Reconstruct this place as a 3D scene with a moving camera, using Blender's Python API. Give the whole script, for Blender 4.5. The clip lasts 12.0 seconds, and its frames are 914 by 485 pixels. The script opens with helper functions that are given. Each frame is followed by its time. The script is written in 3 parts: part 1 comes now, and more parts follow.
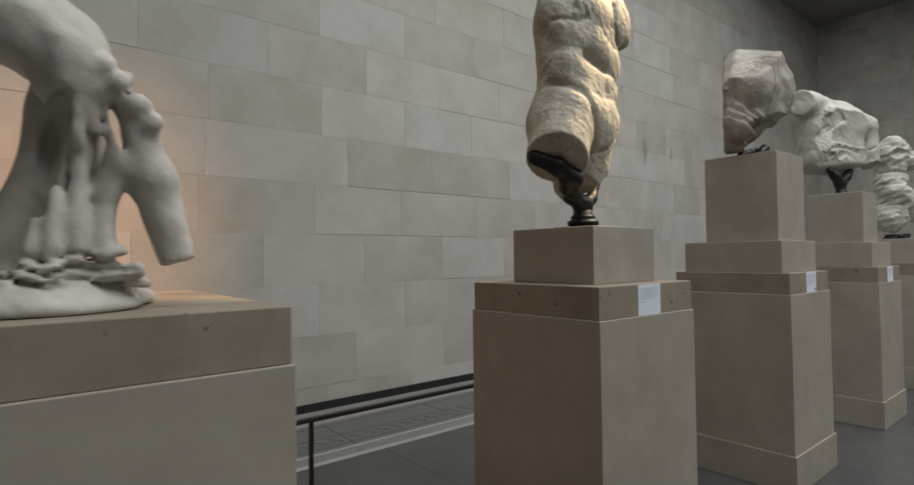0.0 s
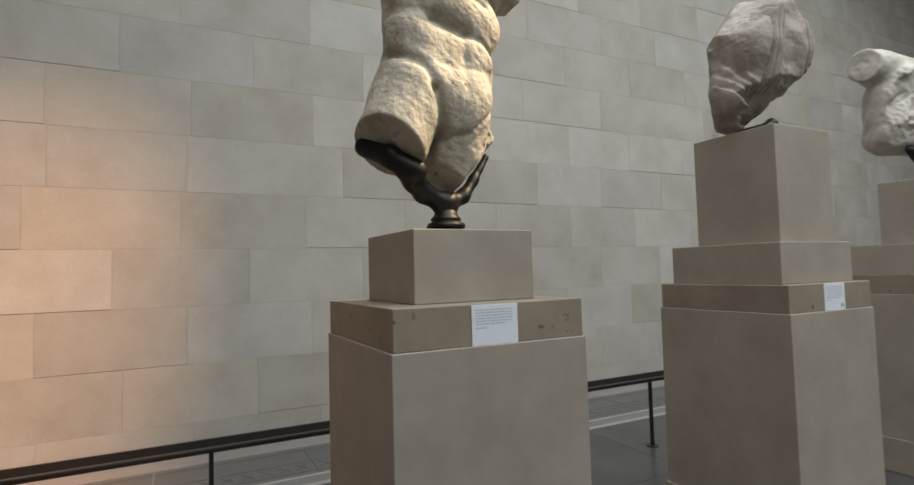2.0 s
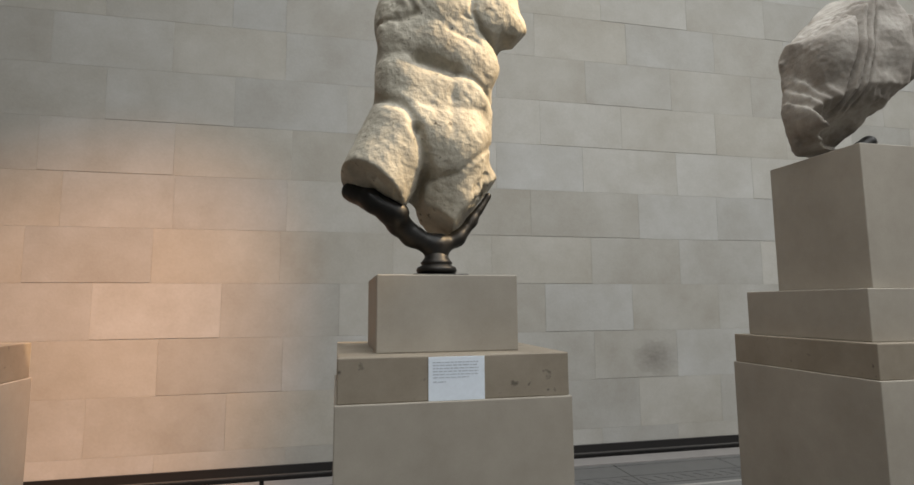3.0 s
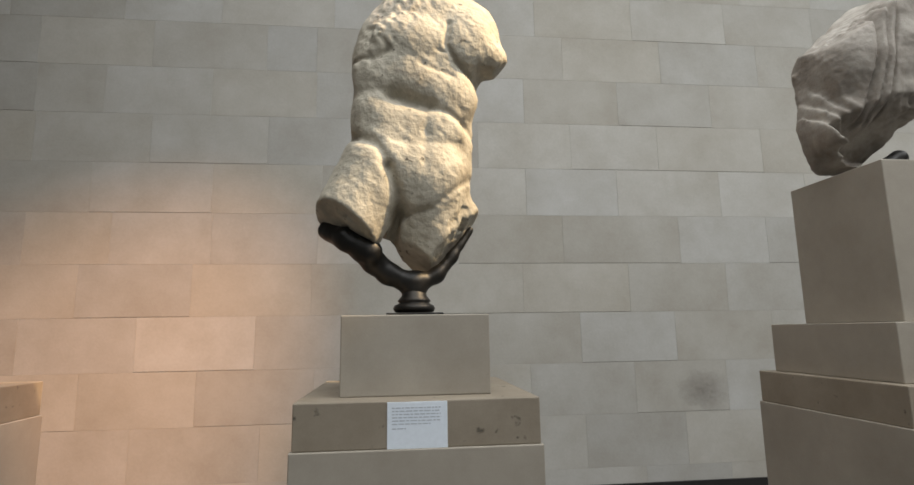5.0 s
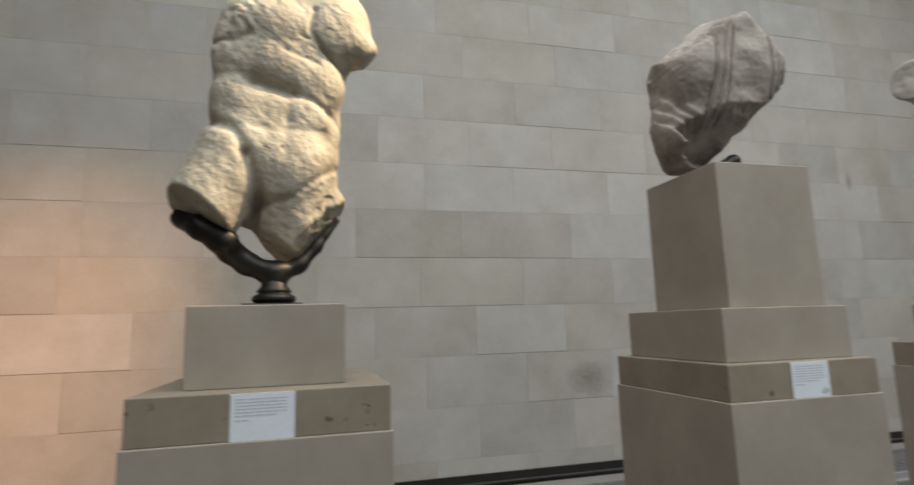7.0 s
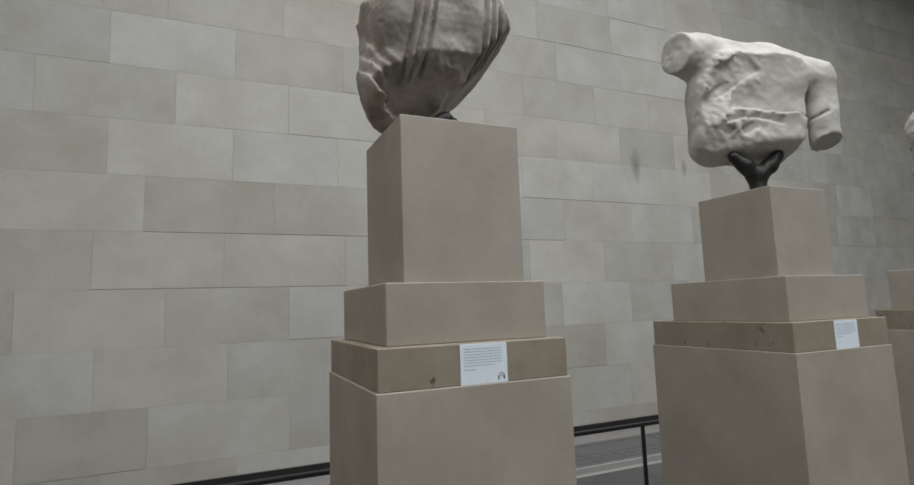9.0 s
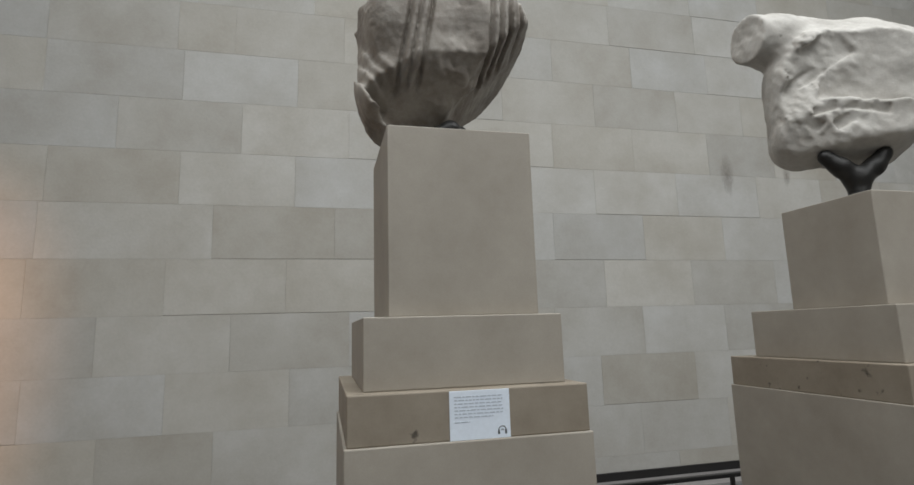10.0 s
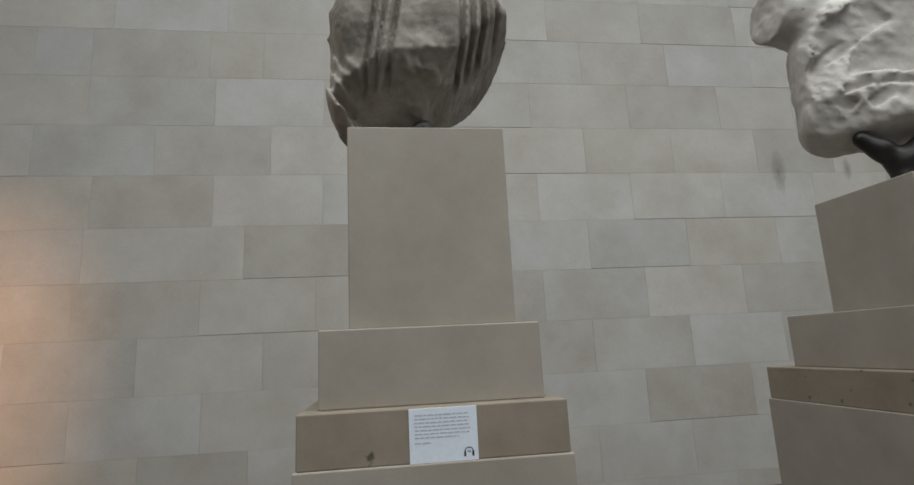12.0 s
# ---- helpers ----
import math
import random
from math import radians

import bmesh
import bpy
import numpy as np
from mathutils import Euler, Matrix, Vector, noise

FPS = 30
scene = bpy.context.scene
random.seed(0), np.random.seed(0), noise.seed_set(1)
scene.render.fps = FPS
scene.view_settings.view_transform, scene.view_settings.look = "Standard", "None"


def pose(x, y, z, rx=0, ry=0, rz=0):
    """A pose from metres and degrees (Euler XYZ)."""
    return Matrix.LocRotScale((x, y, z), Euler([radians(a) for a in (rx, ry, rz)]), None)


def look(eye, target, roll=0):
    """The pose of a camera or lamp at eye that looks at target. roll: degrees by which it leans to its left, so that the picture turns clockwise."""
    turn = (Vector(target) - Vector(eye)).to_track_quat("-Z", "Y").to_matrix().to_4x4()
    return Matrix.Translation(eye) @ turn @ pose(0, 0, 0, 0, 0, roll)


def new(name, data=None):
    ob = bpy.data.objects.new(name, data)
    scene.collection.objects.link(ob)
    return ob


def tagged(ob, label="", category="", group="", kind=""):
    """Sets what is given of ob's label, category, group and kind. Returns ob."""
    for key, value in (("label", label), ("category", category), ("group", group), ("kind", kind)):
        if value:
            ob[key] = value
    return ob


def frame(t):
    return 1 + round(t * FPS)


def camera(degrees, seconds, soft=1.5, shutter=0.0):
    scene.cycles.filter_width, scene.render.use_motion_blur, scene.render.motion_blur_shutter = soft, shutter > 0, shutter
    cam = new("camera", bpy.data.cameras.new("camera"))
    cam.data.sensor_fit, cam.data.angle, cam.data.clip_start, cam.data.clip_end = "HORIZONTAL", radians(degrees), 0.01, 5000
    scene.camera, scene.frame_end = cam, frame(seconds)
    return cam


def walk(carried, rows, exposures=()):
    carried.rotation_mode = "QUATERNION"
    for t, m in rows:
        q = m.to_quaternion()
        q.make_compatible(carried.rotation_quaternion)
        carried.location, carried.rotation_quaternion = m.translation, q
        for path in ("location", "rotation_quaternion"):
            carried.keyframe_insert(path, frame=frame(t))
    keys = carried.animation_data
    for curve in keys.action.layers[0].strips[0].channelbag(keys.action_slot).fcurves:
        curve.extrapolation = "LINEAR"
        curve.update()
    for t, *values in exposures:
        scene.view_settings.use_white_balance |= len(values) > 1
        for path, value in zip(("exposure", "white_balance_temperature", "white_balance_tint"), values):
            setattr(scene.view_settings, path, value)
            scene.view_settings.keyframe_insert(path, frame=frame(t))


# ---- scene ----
cam = camera(79.9, 12.0, shutter=0.3)
PATH = [
    (0, (-0.064, -0.042, 1.603), (1.206, 1.503, 1.657), -0.7),
    (0.5, (0.255, -0.105, 1.588), (1.56, 1.409, 1.653), -1.0),
    (1, (0.573, -0.118, 1.624), (1.815, 1.447, 1.716), -0.9),
    (1.5, (0.953, -0.24, 1.606), (2.038, 1.438, 1.691), -0.9),
    (2, (1.257, -0.306, 1.585), (2.173, 1.47, 1.69), -1.6),
    (2.5, (1.6, -0.319, 1.61), (2.233, 1.57, 1.787), -1.1),
    (3, (1.876, -0.426, 1.633), (2.302, 1.515, 1.861), -0.4),
    (3.5, (2.029, -0.423, 1.671), (2.378, 1.526, 1.949), -0.5),
    (5.5, (2.232, -0.42, 1.683), (2.391, 1.547, 2.01), -1.0),
    (6, (2.251, -0.426, 1.681), (2.371, 1.542, 2.017), -1.1),
    (6.5, (2.265, -0.452, 1.675), (2.464, 1.51, 2.01), -1.0),
    (7, (2.414, -0.472, 1.651), (2.922, 1.439, 1.953), -1.7),
    (7.5, (2.697, -0.41, 1.592), (3.569, 1.373, 1.838), -2.8),
    (7.7, (2.811, -0.394, 1.593), (3.724, 1.369, 1.83), -2.8),
    (9.3, (3.643, -0.429, 1.6), (4.35, 1.425, 1.85), -1.4),
    (9.5, (3.737, -0.375, 1.628), (4.359, 1.506, 1.901), -1.0),
    (10, (3.92, -0.265, 1.642), (4.392, 1.652, 1.963), -1.7),
    (10.5, (4.13, -0.191, 1.65), (4.477, 1.755, 1.954), -1.9),
    (11, (4.204, -0.167, 1.64), (4.515, 1.78, 1.974), -2.3),
    (11.5, (4.222, -0.16, 1.632), (4.507, 1.786, 1.995), -2.7),
    (12, (4.226, -0.186, 1.619), (4.495, 1.758, 2.004), -2.8),
]
walk(cam, [(t, look(eye, target, roll)) for t, eye, target, roll in PATH],
     [(0.0, -0.22, 6680, 10), (2.5, 0.0, 6680, 10), (6.5, -0.06, 6680, 10), (7.5, -0.1, 6620, 10), (9.5, 0.0, 6500, 10), (12.0, -0.18, 6500, 10)])

# ---------------------------------------------------------------- light
world = bpy.data.worlds.new("world")
scene.world = world
world.use_nodes = True
_nt = world.node_tree
_sky = _nt.nodes.new("ShaderNodeTexSky")
_sky.sky_type, _sky.sun_disc = "NISHITA", False
_sky.sun_elevation, _sky.sun_rotation = radians(50), radians(200)
_bg = _nt.nodes["Background"]
_bg.inputs["Strength"].default_value = 0.1
_nt.links.new(_sky.outputs[0], _bg.inputs[0])

CEIL = 8.17
WALL_Y = 5.4
EAST_X = 18.0
WEST_X = -12.0
SOUTH_Y = -10.5
SKY = (-0.6, 13.0, -7.5, 2.9)          # skylight opening: x0 x1 y0 y1


def lamp(name, kind, m, power, colour, **more):
    data = bpy.data.lights.new(name, kind)
    data.energy, data.color = power, colour
    if "size" in more:
        data.shape, data.size, data.size_y = "RECTANGLE", more["size"], more["size_y"]
    if "spot" in more:
        data.spot_size, data.spot_blend = radians(more["spot"]), more["blend"]
    if "radius" in more:
        data.shadow_soft_size = more["radius"]
    ob = new(name, data)
    ob.matrix_world = m
    return ob


lamp("skylight_daylight", "AREA", pose((SKY[0] + SKY[1]) / 2, (SKY[2] + SKY[3]) / 2, CEIL + 0.25), 1480, (0.965, 1.0, 1.01), size=SKY[1] - SKY[0], size_y=SKY[3] - SKY[2])
# unseen warm spot added for the orange glow on the wall, clear of statues
lamp("wall_glow_spot", "SPOT", look((5.5, 0.5, CEIL - 0.3), (-2.3, 5.4, -0.7)), 7000, (1.0, 0.51, 0.25), spot=31, blend=1.0, radius=0.08)
lamp("torso_spot", "SPOT", look((6.4, 0.75, CEIL - 1.2), (2.30, 1.75, 2.6)), 3300, (1.0, 0.71, 0.38), spot=11, blend=0.5, radius=0.05)


# ---------------------------------------------------------------- materials
def material(name, build, rough=0.6, metal=0.0):
    mat = bpy.data.materials.new(name)
    mat.use_nodes = True
    nt = mat.node_tree
    b = nt.nodes["Principled BSDF"]
    b.inputs["Roughness"].default_value, b.inputs["Metallic"].default_value = rough, metal
    build(nt, b)
    return mat


def stone(c1, c2, scale=3.0, grain=60.0, bump=0.15, dist=0.004, spread=0.0, tint=None, spots=0.0, island=False):
    """A node build: two colours in clouds, a fine grain, a difference from piece to piece, and relief."""
    def build(nt, b):
        N, L = nt.nodes.new, nt.links.new
        geo = N("ShaderNodeNewGeometry")
        cloud = N("ShaderNodeTexNoise")
        cloud.inputs["Scale"].default_value, cloud.inputs["Detail"].default_value, cloud.inputs["Roughness"].default_value = scale, 7, 0.66
        fine = N("ShaderNodeTexNoise")
        fine.inputs["Scale"].default_value, fine.inputs["Detail"].default_value = grain, 3
        rnd = geo.outputs["Random Per Island"] if island else N("ShaderNodeObjectInfo").outputs["Random"]
        mul = N("ShaderNodeVectorMath")
        mul.operation = "SCALE"
        mul.inputs[0].default_value = (13.0, 7.0, 19.0)
        L(rnd, mul.inputs["Scale"])
        add = N("ShaderNodeVectorMath")
        L(geo.outputs["Position"], add.inputs[0])
        L(mul.outputs[0], add.inputs[1])
        L(add.outputs[0], cloud.inputs["Vector"])
        L(add.outputs[0], fine.inputs["Vector"])
        ramp = N("ShaderNodeMapRange")
        ramp.inputs["From Min"].default_value, ramp.inputs["From Max"].default_value = 0.3, 0.7
        L(cloud.outputs["Fac"], ramp.inputs["Value"])
        mix = N("ShaderNodeMix")
        mix.data_type = "RGBA"
        mix.inputs["A"].default_value, mix.inputs["B"].default_value = (*c1, 1), (*c2, 1)
        L(ramp.outputs[0], mix.inputs["Factor"])
        hsv = N("ShaderNodeHueSaturation")
        val = N("ShaderNodeMapRange")
        val.inputs["To Min"].default_value, val.inputs["To Max"].default_value = 1 - spread, 1 + spread
        L(rnd, val.inputs["Value"])
        g = N("ShaderNodeMapRange")
        g.inputs["To Min"].default_value, g.inputs["To Max"].default_value = 0.93, 1.07
        L(fine.outputs["Fac"], g.inputs["Value"])
        m2 = N("ShaderNodeMath")
        m2.operation = "MULTIPLY"
        L(val.outputs[0], m2.inputs[0])
        L(g.outputs[0], m2.inputs[1])
        L(m2.outputs[0], hsv.inputs["Value"])
        L(mix.outputs["Result"], hsv.inputs["Color"])
        out = hsv.outputs[0]
        if tint:
            # a second hue for some of the pieces
            w = N("ShaderNodeTexWhiteNoise")
            w.noise_dimensions = "1D"
            L(rnd, w.inputs["W"])
            mt = N("ShaderNodeMix")
            mt.data_type, mt.blend_type = "RGBA", "MULTIPLY"
            mt.inputs["B"].default_value = (*tint, 1)
            L(w.outputs["Value"], mt.inputs["Factor"])
            L(out, mt.inputs["A"])
            out = mt.outputs["Result"]
        if spots:
            # sparse dark pits and stains
            sp = N("ShaderNodeTexNoise")
            sp.inputs["Scale"].default_value, sp.inputs["Detail"].default_value = spots, 4
            L(add.outputs[0], sp.inputs["Vector"])
            sr = N("ShaderNodeMapRange")
            sr.inputs["From Min"].default_value, sr.inputs["From Max"].default_value = 0.66, 0.74
            L(sp.outputs["Fac"], sr.inputs["Value"])
            ms = N("ShaderNodeMix")
            ms.data_type = "RGBA"
            ms.inputs["B"].default_value = (*(0.35 * c for c in c1), 1)
            L(sr.outputs[0], ms.inputs["Factor"])
            L(out, ms.inputs["A"])
            out = ms.outputs["Result"]
        L(out, b.inputs["Base Color"])
        bp = N("ShaderNodeBump")
        bp.inputs["Strength"].default_value, bp.inputs["Distance"].default_value = bump, dist
        L(fine.outputs["Fac"], bp.inputs["Height"])
        L(bp.outputs[0], b.inputs["Normal"])
    return build


def plain(colour, bump=0.05, scale=80.0, vary=0.08):
    return stone(tuple(c * (1 - vary) for c in colour), tuple(c * (1 + vary) for c in colour), 6.0, scale, bump, 0.002)


WALL = material("wall_stone", stone((0.365, 0.350, 0.320), (0.465, 0.462, 0.448), 1.5, 45, 0.22, 0.004, 0.075, (0.97, 0.935, 0.875)), 0.75)
WALL_FAR = material("far_wall_stone", stone((0.345, 0.333, 0.308), (0.49, 0.48, 0.455), 1.9, 45, 0.25, 0.004, 0.09, (0.965, 0.94, 0.895), island=True), 0.75)
JOINT = material("wall_joint", plain((0.33, 0.315, 0.29)), 0.9)
PED = material("pedestal_stone", stone((0.285, 0.252, 0.209), (0.370, 0.334, 0.284), 3.0, 220, 0.06, 0.001, 0.02), 0.6)
PEDTOP = material("pedestal_band_stone", stone((0.215, 0.178, 0.134), (0.295, 0.252, 0.198), 5.0, 200, 0.06, 0.001, 0.02, None, 22.0), 0.6)
MARBLE = material("weathered_marble", stone((0.38, 0.355, 0.32), (0.56, 0.535, 0.495), 6.0, 90, 0.3, 0.004), 0.65)
MARBLE_WARM = material("honey_marble", stone((0.31, 0.275, 0.215), (0.57, 0.53, 0.44), 8.0, 60, 0.7, 0.006, 0.0, None, 30.0), 0.65)
BRONZE = material("dark_bronze", plain((0.016, 0.015, 0.014)), 0.45, 0.4)
RAILM = material("black_steel", plain((0.012, 0.011, 0.011)), 0.35)
CARD = material("white_card", plain((0.74, 0.80, 0.88), 0.0, 80, 0.01), 0.5)
INK = material("grey_ink", plain((0.42, 0.46, 0.52), 0.0), 0.7)
INKBLACK = material("black_ink", plain((0.02, 0.02, 0.02), 0.0), 0.6)
FLOOR = material("floor_slate", stone((0.055, 0.056, 0.058), (0.09, 0.09, 0.092), 2.5, 60, 0.03, 0.001, 0.15), 0.28)
FLOORMARGIN = material("floor_margin_stone", stone((0.15, 0.15, 0.148), (0.20, 0.20, 0.197), 2.5, 60, 0.05, 0.001, 0.06), 0.4)
FLOORLINE = material("floor_inlay_stone", plain((0.34, 0.33, 0.32)), 0.4)
GRILLE = material("grille_metal", plain((0.16, 0.16, 0.16)), 0.45, 0.3)
FLOORPALE = material("floor_strip_stone", stone((0.24, 0.225, 0.22), (0.30, 0.285, 0.28), 2.5, 60, 0.05, 0.001, 0.06), 0.4)
MARBLE_GREY = material("grey_brown_marble", stone((0.20, 0.170, 0.142), (0.44, 0.405, 0.362), 7.0, 90, 0.35, 0.004), 0.65)


def stain_build(nt, b):
    """A film that is clear but for a soft, blotchy brown."""
    N, L = nt.nodes.new, nt.links.new
    co = N("ShaderNodeTexCoord")
    grad = N("ShaderNodeTexGradient")
    grad.gradient_type = "SPHERICAL"
    mp = N("ShaderNodeMapping")
    mp.inputs["Location"].default_value, mp.inputs["Scale"].default_value = (-1, -1, -1), (2, 2, 2)
    L(co.outputs["Generated"], mp.inputs["Vector"])
    L(mp.outputs[0], grad.inputs["Vector"])
    ns = N("ShaderNodeTexNoise")
    ns.inputs["Scale"].default_value, ns.inputs["Detail"].default_value = 14, 5
    mu = N("ShaderNodeMath")
    mu.operation = "MULTIPLY"
    L(grad.outputs["Fac"], mu.inputs[0])
    L(ns.outputs["Fac"], mu.inputs[1])
    m2 = N("ShaderNodeMath")
    m2.operation, m2.use_clamp = "MULTIPLY", True
    m2.inputs[1].default_value = 0.62
    L(mu.outputs[0], m2.inputs[0])
    L(m2.outputs[0], b.inputs["Alpha"])
    b.inputs["Base Color"].default_value = (0.13, 0.10, 0.075, 1)


STAIN = material("wall_stain", stain_build, 0.8)
CEILM = material("ceiling_plaster", plain((0.25, 0.24, 0.235)), 0.8)
GLASSM = material("skylight_glass", plain((0.8, 0.85, 0.85), 0.0), 0.3)


# ---------------------------------------------------------------- mesh helpers
def mesh_of(name, bm, mat, smooth=False):
    me = bpy.data.meshes.new(name)
    bm.to_mesh(me)
    bm.free()
    me.materials.append(mat)
    if smooth:
        for p in me.polygons:
            p.use_smooth = True
    return me


def part(name, bm, mat, parent=None, label="", smooth=False):
    ob = new(name, mesh_of(name, bm, mat, smooth))
    if parent:
        ob.parent = parent
    if label:
        ob["label"] = label
    return ob


def box(x0, x1, y0, y1, z0, z1, bevel=0.0, bm=None, segs=2):
    own = bmesh.new()
    bmesh.ops.create_cube(own, size=1.0, matrix=Matrix.LocRotScale(((x0 + x1) / 2, (y0 + y1) / 2, (z0 + z1) / 2), None, (x1 - x0, y1 - y0, z1 - z0)))
    if bevel:
        bmesh.ops.bevel(own, geom=own.edges[:], offset=bevel, segments=segs, affect="EDGES", profile=0.5)
    if bm is None:
        return own
    join(bm, own)
    return bm


def join(bm, own, m=None):
    if m is not None:
        bmesh.ops.transform(own, matrix=m, verts=own.verts[:])
    vs = [bm.verts.new(v.co) for v in own.verts]
    own.verts.index_update()
    for f in own.faces:
        bm.faces.new([vs[v.index] for v in f.verts])
    own.free()


def turned(profile, segs=32):
    """A lathe body from (radius, height) pairs."""
    bm = bmesh.new()
    rings = [[bm.verts.new((r * math.cos(2 * math.pi * i / segs), r * math.sin(2 * math.pi * i / segs), z)) for i in range(segs)] for r, z in profile]
    for a, b in zip(rings, rings[1:]):
        for i in range(segs):
            bm.faces.new((a[i], a[(i + 1) % segs], b[(i + 1) % segs], b[i]))
    bm.faces.new(rings[0][::-1])
    bm.faces.new(rings[-1])
    return bm


# ---------------------------------------------------------------- sculpting: distance fields meshed by surface nets
class Clay:
    """A grid of space in which forms are blended, cut and carved, and then skinned."""

    def __init__(self, lo, hi, step):
        self.lo, self.step = np.array(lo, float), step
        n = np.ceil((np.array(hi) - self.lo) / step).astype(int) + 1
        ax = [(self.lo[i] + step * np.arange(n[i])).astype(np.float32) for i in range(3)]
        self.X, self.Y, self.Z = np.meshgrid(*ax, indexing="ij")
        self.d = np.full(self.X.shape, 1e3, np.float32)

    def near_box(self, lo, hi, pad):
        """The cells between two corners, with a margin."""
        a = np.floor((np.array(lo, float) - pad - self.lo) / self.step).astype(int)
        b = np.ceil((np.array(hi, float) + pad - self.lo) / self.step).astype(int) + 1
        return tuple(slice(max(int(i), 0), max(int(j), 0)) for i, j in zip(a, b))

    def local(self, c, rot, w):
        R = np.array(Euler([radians(a) for a in rot]).to_matrix(), np.float32).T
        x, y, z = self.X[w] - np.float32(c[0]), self.Y[w] - np.float32(c[1]), self.Z[w] - np.float32(c[2])
        return [R[i, 0] * x + R[i, 1] * y + R[i, 2] * z for i in range(3)]

    def blend(self, d, k, w=...):
        o = self.d[w]
        h = np.clip(0.5 + 0.5 * (o - d) / k, 0, 1)
        self.d[w] = o * (1 - h) + d * h - k * h * (1 - h)

    def carve(self, d, k=0.01, w=...):
        o = self.d[w]
        h = np.clip(0.5 - 0.5 * (o + d) / k, 0, 1)
        self.d[w] = o * (1 - h) - d * h + k * h * (1 - h)

    def ball(self, c, r, rot=(0, 0, 0), k=0.03, cut=False):
        """An ellipsoid of half-axes r, blended in over k, or cut out."""
        m = max(r)
        w = self.near_box([v - m for v in c], [v + m for v in c], k + 3 * self.step)
        x, y, z = self.local(c, rot, w)
        a, b, e = r
        k0 = np.sqrt((x / a) ** 2 + (y / b) ** 2 + (z / e) ** 2)
        k1 = np.sqrt((x / a ** 2) ** 2 + (y / b ** 2) ** 2 + (z / e ** 2) ** 2) + 1e-6
        d = k0 * (k0 - 1) / k1
        self.carve(d, k, w) if cut else self.blend(d, k, w)

    def rod(self, p, q, r0, r1, k=0.02, cut=False):
        """A round limb from p to q that tapers from r0 to r1."""
        p, q = np.array(p, np.float32), np.array(q, np.float32)
        w = self.near_box(np.minimum(p, q), np.maximum(p, q), max(r0, r1) + k + 3 * self.step)
        u = q - p
        x, y, z = self.X[w] - p[0], self.Y[w] - p[1], self.Z[w] - p[2]
        t = np.clip((x * u[0] + y * u[1] + z * u[2]) / (u @ u), 0, 1)
        d = np.sqrt((x - t * u[0]) ** 2 + (y - t * u[1]) ** 2 + (z - t * u[2]) ** 2) - (r0 + (r1 - r0) * t)
        self.carve(d, k, w) if cut else self.blend(d, k, w)

    def block(self, c, r, rot=(0, 0, 0), k=0.02, soft=0.02, cut=False):
        x, y, z = self.local(c, rot, ...)
        q = [np.abs(v) - (e - soft) for v, e in zip((x, y, z), r)]
        d = np.sqrt(sum(np.maximum(v, 0) ** 2 for v in q)) + np.minimum(np.maximum.reduce(q), 0) - soft
        self.carve(d, k) if cut else self.blend(d, k)

    def plane(self, c, n, k=0.008, reach=0.0):
        """A break: all that lies beyond c along n goes, or only what lies within reach of c."""
        n = (np.array(n, float) / np.linalg.norm(n)).astype(np.float32)
        c = np.array(c, np.float32)
        w = self.near_box(c, c, reach + k + 3 * self.step) if reach else ...
        x, y, z = self.X[w] - c[0], self.Y[w] - c[1], self.Z[w] - c[2]
        d = x * n[0] + y * n[1] + z * n[2]
        self.carve(np.maximum(-d, np.sqrt(x * x + y * y + z * z) - np.float32(reach)) if reach else -d, k, w)

    def chips(self, c, r, n, size, depth, seed):
        """Shallow scoops struck off the surface round c."""
        rng = np.random.RandomState(seed)
        for _ in range(n):
            v = rng.normal(size=3)
            p = np.array(c) + np.array(r) * v / np.linalg.norm(v) * rng.uniform(0.6, 1.0)
            i = tuple(np.clip(((p - self.lo) / self.step).astype(int), 1, np.array(self.d.shape) - 2))
            g = np.array([self.d[i[0] + 1, i[1], i[2]] - self.d[i[0] - 1, i[1], i[2]], self.d[i[0], i[1] + 1, i[2]] - self.d[i[0], i[1] - 1, i[2]], self.d[i[0], i[1], i[2] + 1] - self.d[i[0], i[1], i[2] - 1]])
            if abs(self.d[i]) > 0.06:
                continue
            g /= np.linalg.norm(g) + 1e-9
            q = p - g * self.d[i]
            s = size * rng.uniform(0.6, 1.5)
            self.plane(q - g * depth * rng.uniform(0.4, 1.0), g + rng.normal(size=3) * 0.08, 0.004, s)

    def groove(self, pts, width, depth, front, where=1.0):
        """A furrow (or, at a negative depth, a ridge) along a line in x and z, on the side that faces -y, in front of that y."""
        X, Z = self.X[:, 0, :], self.Z[:, 0, :]
        best = np.full(X.shape, 1e9)
        for (x0, z0), (x1, z1) in zip(pts, pts[1:]):
            ux, uz = x1 - x0, z1 - z0
            t = np.clip(((X - x0) * ux + (Z - z0) * uz) / (ux * ux + uz * uz), 0, 1)
            best = np.minimum(best, (X - x0 - t * ux) ** 2 + (Z - z0 - t * uz) ** 2)
        mark = depth * np.exp(-best / (width * width))
        side = np.clip((front - self.Y) / 0.06, 0, 1)
        self.d += (mark.astype(np.float32)[:, None, :] * side * where).astype(np.float32)

